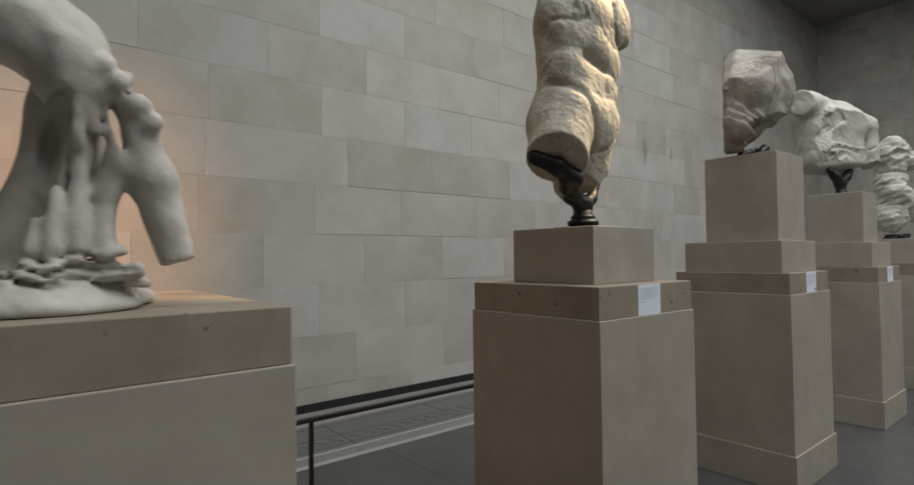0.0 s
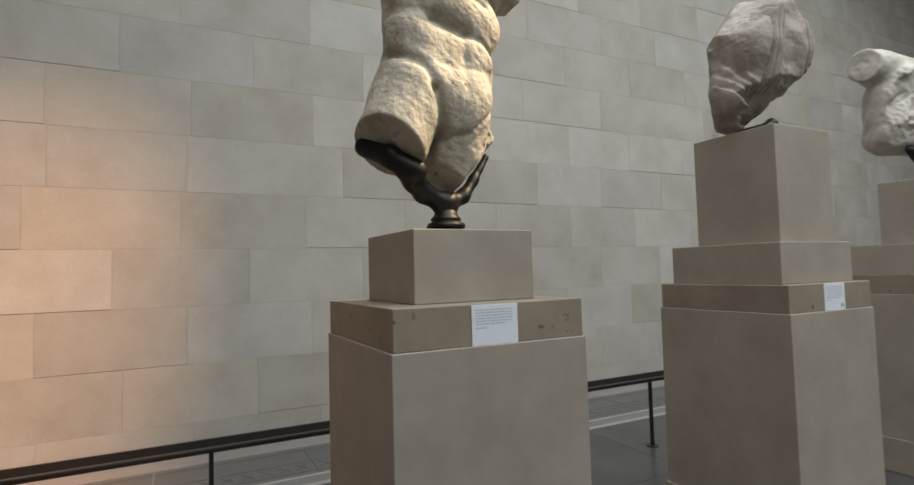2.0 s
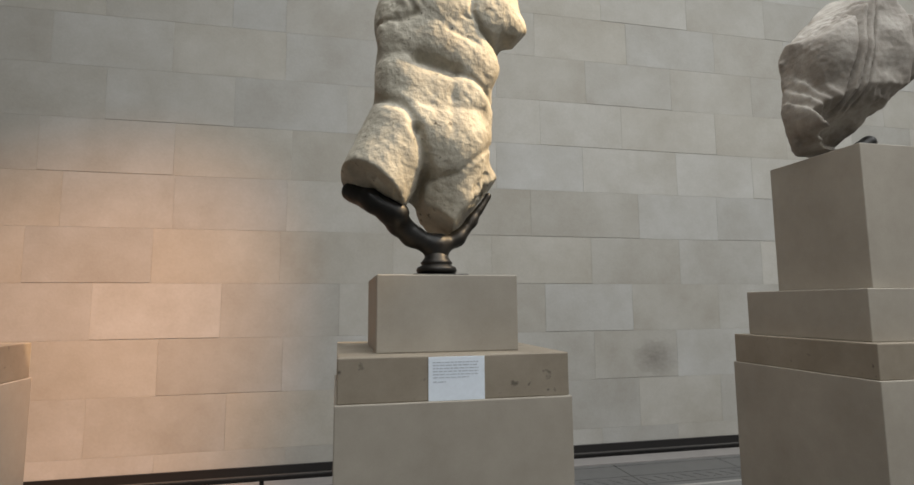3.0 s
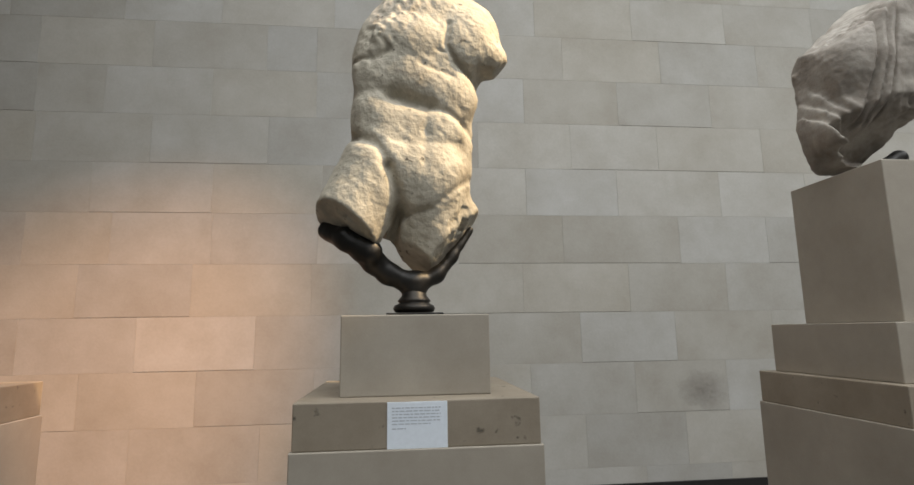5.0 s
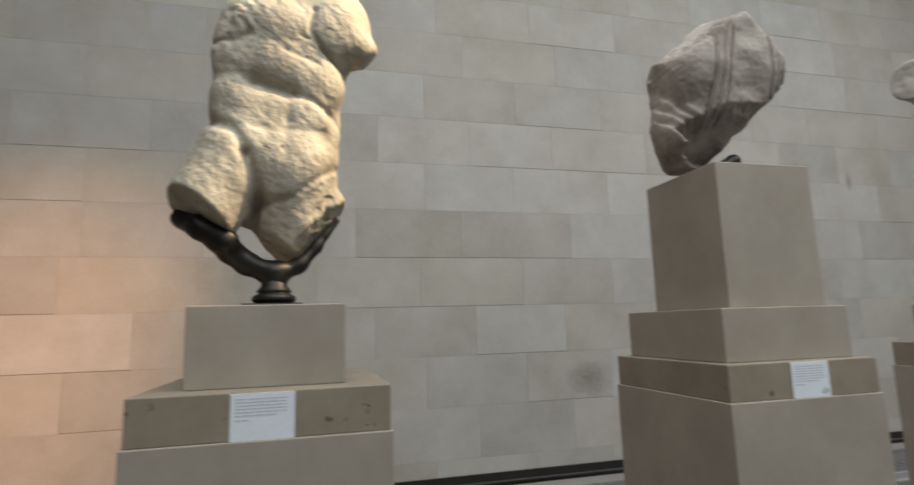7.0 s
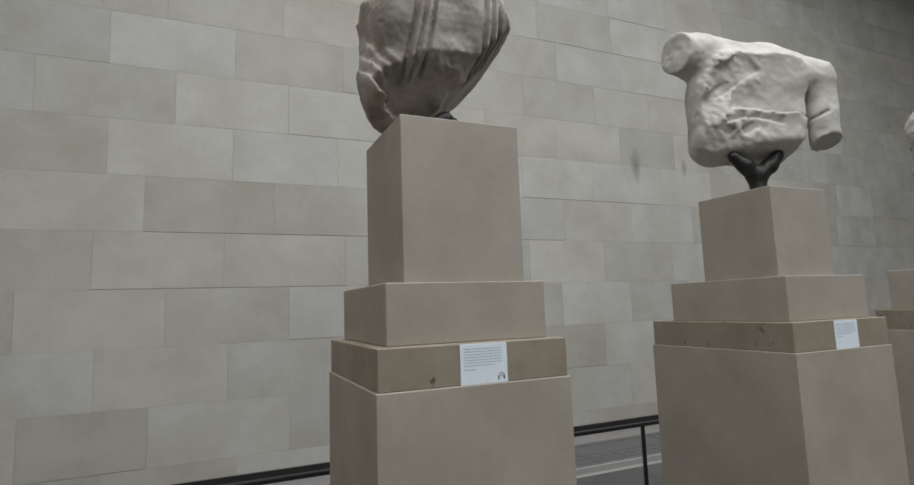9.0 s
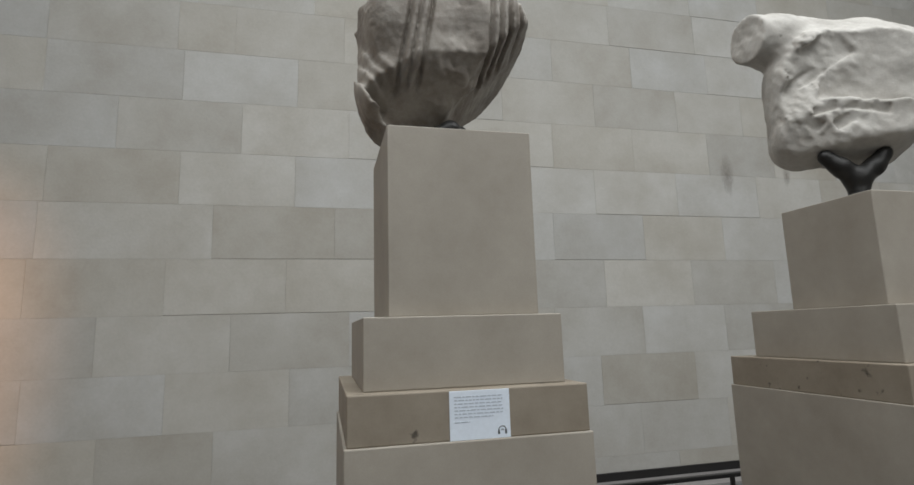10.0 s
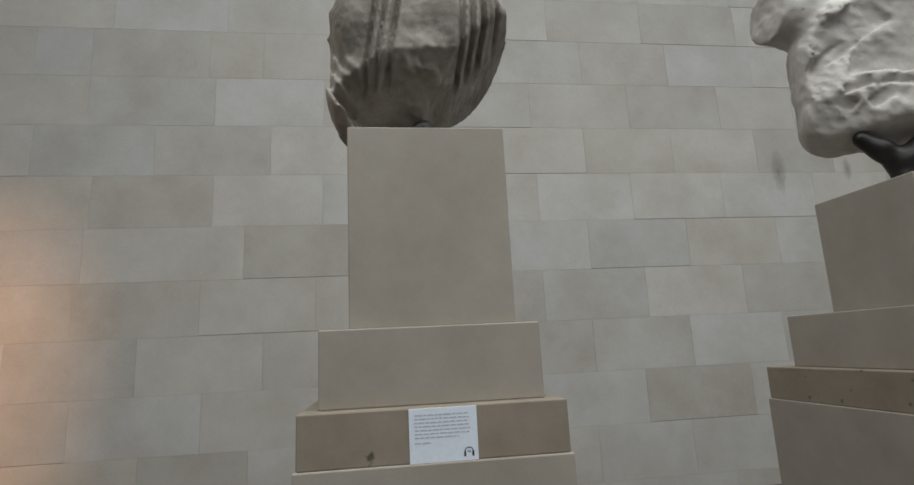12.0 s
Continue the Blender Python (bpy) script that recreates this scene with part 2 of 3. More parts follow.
    def rough(self, size, depth, seed=0, where=None):
        """Uneven relief of that size and depth, by sums of waves."""
        rng = np.random.RandomState(seed)
        f = np.zeros_like(self.d)
        for o in range(3):
            s = size / (1.9 ** o)
            for _ in range(4):
                v = rng.normal(size=3)
                v = (v * 2 * math.pi / s / np.linalg.norm(v)).astype(np.float32)
                f += np.sin(self.X * v[0] + self.Y * v[1] + self.Z * v[2] + np.float32(rng.rand() * 6.28) + 1.5 * np.sin(self.X * (v[1] * np.float32(0.7)) + self.Z * (v[0] * np.float32(0.6)))) / np.float32(4 * 1.7 ** o)
        self.d += (depth * f * (1 if where is None else where)).astype(np.float32)

    def near(self, c, r):
        """A soft weight, 1 at c and 0 beyond r."""
        d = np.sqrt((self.X - c[0]) ** 2 + (self.Y - c[1]) ** 2 + (self.Z - c[2]) ** 2)
        return np.clip(1.5 * (1 - d / r), 0, 1)

    def skin(self):
        d = self.d.copy()
        for i in range(3):
            s = [slice(None)] * 3
            s[i] = [0, -1]
            d[tuple(s)] = np.maximum(d[tuple(s)], self.step)
        inside = d < 0
        nx, ny, nz = d.shape
        cells = np.zeros((nx - 1, ny - 1, nz - 1), int)
        offs = [(i, j, k) for i in (0, 1) for j in (0, 1) for k in (0, 1)]
        for i, j, k in offs:
            cells += inside[i:nx - 1 + i, j:ny - 1 + j, k:nz - 1 + k]
        idx = np.argwhere((cells > 0) & (cells < 8))
        acc, cnt = np.zeros((len(idx), 3)), np.zeros(len(idx))
        for a in range(8):
            for b in range(a + 1, 8):
                oa, ob_ = np.array(offs[a]), np.array(offs[b])
                if np.abs(oa - ob_).sum() != 1:
                    continue
                ia, ib = idx + oa, idx + ob_
                da, db = d[ia[:, 0], ia[:, 1], ia[:, 2]], d[ib[:, 0], ib[:, 1], ib[:, 2]]
                x = (da < 0) != (db < 0)
                t = np.where(x, da / np.where(x, da - db, 1), 0)
                acc += np.where(x[:, None], oa + (ob_ - oa) * t[:, None], 0)
                cnt += x
        verts = self.lo + self.step * (idx + acc / cnt[:, None])
        num = -np.ones(cells.shape, int)
        num[idx[:, 0], idx[:, 1], idx[:, 2]] = np.arange(len(idx))
        faces = []
        for ax in range(3):
            u, v = [(1, 2), (2, 0), (0, 1)][ax]
            n = [nx, ny, nz]
            lo = [slice(1, n[i] - 1) for i in range(3)]
            hi = [slice(1, n[i] - 1) for i in range(3)]
            lo[ax], hi[ax] = slice(0, n[ax] - 1), slice(1, n[ax])
            a, b = inside[tuple(lo)], inside[tuple(hi)]
            base = np.array([0 if i == ax else 1 for i in range(3)])
            for flip, w in ((False, a & ~b), (True, b & ~a)):
                e = np.argwhere(w) + base
                eu, ev = np.zeros(3, int), np.zeros(3, int)
                eu[u], ev[v] = 1, 1
                q = [e - eu - ev, e - ev, e, e - eu]
                q = [num[p[:, 0], p[:, 1], p[:, 2]] for p in q]
                faces.append(np.stack(q[::-1] if flip else q, 1))
        faces = np.concatenate(faces)
        return verts, faces[(faces >= 0).all(1)]

    def thing(self, name, mat, smooth=True):
        verts, faces = self.skin()
        me = bpy.data.meshes.new(name)
        me.from_pydata(verts.tolist(), [], faces.tolist())
        me.materials.append(mat)
        me.polygons.foreach_set("use_smooth", [smooth] * len(me.polygons))
        me.update()
        return new(name, me)


# ---------------------------------------------------------------- the setting
def structure(name, bm, mat, label, cat):
    return tagged(part(name, bm, mat), label, cat, kind="structure")


floor = structure("floor", box(WEST_X, EAST_X, SOUTH_Y, WALL_Y, -0.3, -0.012), JOINT, "dark grey polished stone floor with a paler margin", "floor")
north = structure("wall_north", box(WEST_X, EAST_X, WALL_Y + 0.004, WALL_Y + 0.5, -0.3, CEIL), JOINT, "pale grey limestone block wall with tight joints", "wall")
east = structure("wall_east", box(EAST_X + 0.004, EAST_X + 0.5, SOUTH_Y, WALL_Y + 0.5, -0.3, CEIL), JOINT, "pale grey limestone block end wall", "wall")
structure("wall_west", box(WEST_X - 0.4, WEST_X, SOUTH_Y, WALL_Y + 0.5, -0.3, CEIL), WALL, "pale grey limestone wall", "wall")
structure("wall_south", box(WEST_X, EAST_X, SOUTH_Y - 0.4, SOUTH_Y, -0.3, CEIL), WALL, "pale grey limestone wall", "wall")
_c = bmesh.new()
box(WEST_X - 0.4, SKY[0], SOUTH_Y - 0.4, WALL_Y + 0.5, CEIL, CEIL + 0.3, bm=_c)
box(SKY[1], EAST_X + 0.5, SOUTH_Y - 0.4, WALL_Y + 0.5, CEIL, CEIL + 0.3, bm=_c)
box(SKY[0], SKY[1], SOUTH_Y - 0.4, SKY[2], CEIL, CEIL + 0.3, bm=_c)
box(SKY[0], SKY[1], SKY[3], WALL_Y + 0.5, CEIL, CEIL + 0.3, bm=_c)
structure("ceiling", _c, CEILM, "dark grey plaster ceiling round a skylight", "ceiling")
skylight = tagged(new("window_1"), "frosted glass skylight in dark metal bars", "skylight", kind="structure")
for _i in range(7):
    _x = SKY[0] + (SKY[1] - SKY[0]) * _i / 6
    part("glazing_bar", box(_x - 0.03, _x + 0.03, SKY[2], SKY[3], CEIL + 0.34, CEIL + 0.42), RAILM, skylight)
for _i in range(6):
    _x0, _x1 = (SKY[0] + (SKY[1] - SKY[0]) * k / 6 for k in (_i, _i + 1))
    _p = part("pane", box(_x0 + 0.03, _x1 - 0.03, SKY[2], SKY[3], CEIL + 0.36, CEIL + 0.37), GLASSM, skylight)
    _p.visible_shadow = False

# dark skirting at the wall's foot
tagged(part("baseboard", box(WEST_X, EAST_X, WALL_Y - 0.018, WALL_Y + 0.02, 0, 0.085, 0.003), RAILM), "low black skirting at the foot of the stone wall", "baseboard", kind="structure")
tagged(part("baseboard", box(EAST_X - 0.018, EAST_X + 0.02, SOUTH_Y, WALL_Y - 0.018, 0, 0.085, 0.003), RAILM), "low black skirting at the foot of the stone wall", "baseboard", kind="structure")

# the floor's margin along the wall: pale strips and a pierced grille
part("border_strip", box(WEST_X, EAST_X, 4.95, WALL_Y - 0.018, -0.012, 0.0), FLOORPALE, floor, "pale stone strip")
part("border_strip", box(WEST_X, EAST_X, 4.16, 4.2, -0.012, 0.001), FLOORLINE, floor, "pale stone strip")
part("border_strip", box(WEST_X, EAST_X, 4.02, 4.155, -0.012, -0.002), FLOORMARGIN, floor)
part("border_strip", box(WEST_X, EAST_X, 3.95, 4.015, -0.012, 0.0), FLOORLINE, floor, "pale stone strip")


def grille_panel():
    """A pierced floor grille: a rim, a solid field and a row of raised crosses."""
    bm = box(-0.59, 0.59, 4.21, 4.93, -0.012, -0.004)
    for x in np.linspace(-0.5, 0.5, 8):
        for sgn in (1, -1):
            own = box(-0.075, 0.075, -0.006, 0.006, -0.004, 0.0)
            join(bm, own, pose(float(x), 4.42, 0, 0, 0, 55 * sgn))
    for y in (4.30, 4.54, 4.86):
        box(-0.585, 0.585, y - 0.008, y + 0.008, -0.004, 0.0, bm=bm)
    return bm


_g = mesh_of("floor_grille", grille_panel(), GRILLE)
for _i in range(25):
    _o = new("floor_grille", _g)
    _o.parent, _o.location = floor, (WEST_X + 0.6 + 1.19 * _i, 0, 0)


# ---------------------------------------------------------------- pedestals
def pedestal(x0, x1, y0, y1, cap, tiers, label):
    """A plinth, a shaft, a browner cap that carries the label, and upper tiers: (x0, x1, y0, y1, z0, z1)."""
    cx, cy = (x0 + x1) / 2, (y0 + y1) / 2
    e = new("pedestal")
    e.location = (cx, cy, 0)
    tagged(e, label, "pedestal", "stone pedestals")

    def piece(name, a, b, c, d, z0, z1, mat, text=""):
        bm = box(a - cx, b - cx, c - cy, d - cy, z0, z1, 0.004)
        return part(name, bm, mat, e, text)
    piece("plinth", x0 - 0.012, x1 + 0.012, y0 - 0.012, y1 + 0.012, 0, 0.25, PED)
    piece("shaft", x0, x1, y0, y1, 0.25, 1.322, PED)
    piece("cap", x0 + 0.008, x1 - 0.008, y0 + 0.008, y1 - 0.008, 1.322, cap, PEDTOP, "browner limestone band")
    for t in tiers:
        piece("tier", *t, PED)
    return e


Y0 = 1.367
pedestal(-1.9, 0.534, 1.37, 2.45, 1.478, [], "long low beige limestone pedestal under a seated statue")
pedestal(1.872, 2.672, Y0, 2.19, 1.468, [(2.01, 2.524, 1.495, 2.01, 1.468, 1.742)], "beige limestone pedestal with one small block on top")
pedestal(3.977, 4.745, Y0, 2.19, 1.468, [(4.036, 4.69, 1.437, 2.13, 1.468, 1.692), (4.12, 4.63, 1.485, 2.0, 1.692, 2.336)], "tall three-tiered beige limestone pedestal with pitted cap")
pedestal(6.03, 6.80, Y0 - 0.01, 2.30, 1.468, [(6.10, 6.74, 1.42, 2.18, 1.468, 1.698), (6.15, 6.60, 1.49, 1.96, 1.698, 2.18)], "three-tiered beige limestone pedestal of middle height")
pedestal(8.08, 8.85, Y0 - 0.01, 2.15, 1.468, [(8.15, 8.78, 1.42, 2.06, 1.468, 1.76)], "two-tiered beige limestone pedestal beyond the others")


def label_card(x0, x1, y, z0, z1, lines, icon, label):
    """A printed card: a thin plate, bars of unreadable text and, on one, a headphone sign."""
    e = new("label_card")
    e.location = (x0, y, z0)
    tagged(e, label, "label card", "label cards on the pedestals")
    w, h = x1 - x0, z1 - z0
    part("plate", box(0, w, -0.003, 0.0, 0, h, 0.0006), CARD, e)
    rng = random.Random(lines)
    for i in range(lines):
        z = h - 0.018 - i * 0.0098
        end = w * (0.9 if i < lines - 2 else 0.72 if i < lines - 1 else 0.33) - rng.random() * 0.008
        z -= 0.004 if i == lines - 1 else 0
        bm = bmesh.new()
        x = 0.015
        while x < end:
            n = 0.006 + rng.random() * 0.016
            box(x, min(x + n, end), -0.0036, -0.003, z - 0.0016, z + 0.0016, bm=bm)
            x += n + 0.003
        part("text_line", bm, INK, e, "grey printed text")
    if icon:
        bm = bmesh.new()
        cx, cz = w - 0.026, 0.022
        for a in range(12):
            p0, p1 = (radians(180 * k / 12) for k in (a, a + 1))
            q = [(cx + r * math.cos(p), cz + r * math.sin(p)) for r, p in ((0.0105, p0), (0.013, p0), (0.013, p1), (0.0105, p1))]
            bm.faces.new([bm.verts.new((x, -0.0036, z)) for x, z in q])
        for sgn in (-1, 1):
            box(cx + sgn * 0.0112 - 0.0028, cx + sgn * 0.0112 + 0.0028, -0.0036, -0.003, cz - 0.011, cz + 0.002, bm=bm)
        for k in range(3):
            box(cx - 0.004 + k * 0.003, cx - 0.0025 + k * 0.003, -0.0036, -0.003, cz - 0.001, cz + 0.004, bm=bm)
        part("headphone_sign", bm, INKBLACK, e, "black headphone sign")
    return e


CY = Y0 + 0.008
label_card(2.172, 2.362, CY, 1.3225, 1.464, 7, False, "white printed card fixed to a pedestal's brown band")
label_card(4.285, 4.473, CY, 1.3225, 1.465, 8, True, "white printed card with a black headphone sign")
label_card(6.345, 6.53, CY - 0.01, 1.3225, 1.464, 7, False, "white printed card on a three-tiered pedestal")
label_card(8.40, 8.585, CY - 0.01, 1.3225, 1.464, 7, False, "white printed card on the far two-tiered pedestal")


# ---------------------------------------------------------------- barrier rail
def barrier():
    e = new("barrier_rail")
    e.location = (0, 3.28, 0)
    tagged(e, "low black steel barrier rail on slim posts", "barrier")
    posts = [1.44 + 1.775 * k for k in range(-4, 9)]
    part("top_bar", box(posts[0], posts[-1], -0.02, 0.02, 0.56, 0.59, 0.006), RAILM, e)
    post = mesh_of("post", box(-0.013, 0.013, -0.013, 0.013, 0.008, 0.56, 0.003), RAILM)
    foot = mesh_of("foot_plate", turned([(0.05, 0.0), (0.05, 0.006), (0.045, 0.009), (0.0, 0.009)], 20), RAILM)
    for x in posts:
        for name, me in (("post", post), ("foot_plate", foot)):
            o = new(name, me)
            o.parent, o.location = e, (x, 0, 0)


barrier()


# ---------------------------------------------------------------- statues
def torso():
    """A standing male torso, twisted at the waist, without head, arms or legs."""
    k = Clay((1.78, 1.44, 1.86), (2.76, 2.06, 3.20), 0.0075)
    # chest, shoulder and the stump of the arm
    k.ball((2.285, 1.79, 2.84), (0.268, 0.16, 0.30), (0, -3, 0))
    k.ball((2.35, 1.79, 3.00), (0.235, 0.145, 0.165), k=0.05)
    k.ball((2.52, 1.78, 2.95), (0.12, 0.11, 0.12), k=0.08)
    k.rod((2.50, 1.77, 2.93), (2.585, 1.745, 2.83), 0.105, 0.082, k=0.05)
    # belly, flanks and hips; the hip on the standing side is pushed forward
    k.ball((2.30, 1.77, 2.46), (0.200, 0.140, 0.28), k=0.05)
    k.ball((2.22, 1.78, 2.30), (0.225, 0.145, 0.17), (0, 0, 14), k=0.06)
    k.rod((2.17, 1.79, 2.78), (2.18, 1.78, 2.42), 0.140, 0.140, k=0.05)
    k.rod((2.43, 1.79, 2.74), (2.395, 1.79, 2.36), 0.100, 0.095, k=0.05)
    k.ball((2.13, 1.735, 2.515), (0.125, 0.110, 0.092), (0, 30, 14), k=0.06)
    k.ball((2.435, 1.79, 2.455), (0.068, 0.11, 0.095), k=0.04)
    k.ball((2.33, 1.73, 2.60), (0.16, 0.09, 0.10), k=0.06)
    k.ball((2.12, 1.75, 2.62), (0.09, 0.10, 0.10), k=0.06)
    k.ball((2.13, 1.84, 2.29), (0.125, 0.115, 0.15), k=0.05)
    k.ball((2.36, 1.87, 2.27), (0.125, 0.105, 0.15), k=0.05)
    k.rod((2.13, 1.745, 2.32), (1.985, 1.69, 2.05), 0.155, 0.148, k=0.10)
    k.rod((2.335, 1.78, 2.26), (2.345, 1.82, 2.02), 0.150, 0.150, k=0.10)
    k.ball((2.47, 1.82, 2.15), (0.075, 0.075, 0.07), k=0.05)
    # ribs, breast and belly muscles
    k.ball((2.27, 1.71, 2.78), (0.21, 0.075, 0.15), k=0.08)
    k.ball((2.15, 1.705, 2.72), (0.125, 0.055, 0.080), (0, 4, 0), k=0.06)
    k.ball((2.265, 1.675, 2.69), (0.085, 0.05, 0.066), (0, 10, 0), k=0.06)
    k.ball((2.41, 1.705, 2.65), (0.12, 0.06, 0.085), (0, 24, 0), k=0.06)
    k.ball((2.48, 1.675, 2.87), (0.105, 0.055, 0.105), (0, 12, 0), k=0.06)
    k.ball((2.24, 1.655, 2.87), (0.13, 0.05, 0.08), k=0.05)
    k.ball((2.25, 1.655, 2.475), (0.065, 0.035, 0.085), (0, -8, 0), k=0.04)
    k.ball((2.38, 1.665, 2.47), (0.080, 0.035, 0.085), (0, 10, 0), k=0.04)
    k.ball((2.315, 1.655, 2.30), (0.125, 0.055, 0.13), k=0.05)
    # deep furrows: under the ribs, over the hip, along the groin
    k.groove([(2.03, 2.625), (2.12, 2.635), (2.18, 2.615)], 0.022, 0.004, 1.78)
    k.groove([(2.18, 2.612), (2.25, 2.588), (2.33, 2.572)], 0.026, 0.026, 1.74)
    k.groove([(2.33, 2.572), (2.40, 2.545), (2.51, 2.478)], 0.015, 0.011, 1.82)
    k.groove([(2.0, 2.462), (2.06, 2.432), (2.125, 2.395), (2.165, 2.31)], 0.022, 0.018, 1.78)
    k.groove([(2.165, 2.31), (2.20, 2.20), (2.215, 2.13)], 0.020, 0.024, 1.74)
    k.groove([(2.50, 2.30), (2.44, 2.245), (2.335, 2.152), (2.24, 2.13)], 0.011, 0.008, 1.84)
    k.groove([(2.205, 2.14), (2.185, 2.06), (2.165, 1.98)], 0.018, 0.045, 1.80)
    k.groove([(2.315, 2.56), (2.312, 2.44), (2.305, 2.30)], 0.016, 0.005, 1.74)
    k.groove([(2.16, 2.42), (2.28, 2.405), (2.44, 2.42)], 0.016, 0.004, 1.74)
    k.groove([(2.41, 2.93), (2.395, 2.83), (2.435, 2.765), (2.50, 2.715), (2.58, 2.675)], 0.011, 0.013, 1.76)
    k.groove([(2.03, 2.78), (2.11, 2.765), (2.17, 2.80)], 0.014, 0.012, 1.76)
    k.groove([(2.30, 2.74), (2.42, 2.70)], 0.014, 0.006, 1.74)
    k.ball((2.312, 1.595, 2.415), (0.013, 0.02, 0.016), k=0.006, cut=True)
    # breaks
    k.plane((2.0, 1.65, 2.10), (-0.57, -0.38, -0.72), 0.005)
    k.plane((2.235, 1.80, 2.0), (-0.55, -0.22, -0.80), 0.006, reach=0.155)
    k.plane((2.435, 1.80, 2.05), (0.74, -0.22, -0.62), 0.006, reach=0.19)
    k.plane((2.075, 1.665, 2.93), (-0.80, -0.48, 0.20), 0.005, reach=0.15)
    k.plane((2.11, 1.66, 3.03), (-0.62, -0.45, 0.64), 0.006, reach=0.17)
    k.plane((2.32, 1.75, 3.135), (-0.06, -0.30, 1.0))
    k.plane((2.645, 1.72, 2.80), (0.72, -0.15, -0.66), 0.005, reach=0.12)
    k.plane((2.385, 1.612, 2.835), (0.12, -0.90, -0.40), 0.004, reach=0.045)
    k.rough(0.16, 0.004, 1)
    k.rough(0.03, 0.0012, 2)
    k.chips((1.97, 1.62, 2.12), (0.06, 0.08, 0.08), 6, 0.03, 0.004, 4)
    k.chips((2.45, 1.74, 2.08), (0.06, 0.06, 0.08), 8, 0.03, 0.005, 5)
    k.rough(0.05, 0.006, 3, np.maximum.reduce([k.near((2.2, 1.6, 3.02), 0.22), k.near((2.09, 1.64, 2.86), 0.17), k.near((2.46, 1.76, 2.06), 0.13), k.near((2.12, 1.62, 2.02), 0.09)]))
    return tagged(k.thing("statue", MARBLE_WARM), "weathered honey-coloured marble male torso on a bronze mount", "statue", "broken marble statues")


def mount(foot, plate, arms, label, turn):
    """A bronze stand: a plate, a turned foot and forked arms blended into one casting."""
    e = new("statue_mount")
    e.location = foot
    tagged(e, label, "statue mount", "dark bronze mounts")
    if plate:
        part("base_plate", box(-plate, plate, -plate, plate, 0, 0.012, 0.003), BRONZE, e)
    part("foot", turned(turn, 36), BRONZE, e, smooth=True)
    pts = np.array([p for a in arms for p in a[0]])
    k = Clay(pts.min(0) - 0.07, pts.max(0) + 0.07, 0.007)
    for path, r0, r1 in arms:
        n = len(path) - 1
        for i in range(n):
            k.rod(path[i], path[i + 1], r0 + (r1 - r0) * i / n, r0 + (r1 - r0) * (i + 1) / n, k=0.025)
    k.rough(0.1, 0.002, 9)
    o = k.thing("fork", BRONZE)
    o.parent, o.location = e, -Vector(foot)


torso()
mount((2.268, 1.75, 1.742), 0.108,
      [([(2.268, 1.75, 1.80), (2.268, 1.75, 1.875)], 0.044, 0.050),
       ([(2.25, 1.75, 1.87), (2.165, 1.74, 1.912), (2.11, 1.715, 1.955), (2.075, 1.695, 1.985)], 0.040, 0.044),
       ([(2.10, 1.665, 1.985), (2.005, 1.695, 2.04), (1.925, 1.77, 2.09)], 0.046, 0.040),
       ([(2.28, 1.75, 1.87), (2.36, 1.765, 1.905), (2.425, 1.785, 1.985), (2.505, 1.805, 2.10)], 0.036, 0.014)],
      "black bronze forked mount with a turned foot",
      [(0.05, 0.012), (0.075, 0.018), (0.083, 0.03), (0.078, 0.043), (0.062, 0.05), (0.06, 0.055), (0.066, 0.06), (0.06, 0.068), (0.05, 0.08), (0.046, 0.11), (0.0, 0.12)])


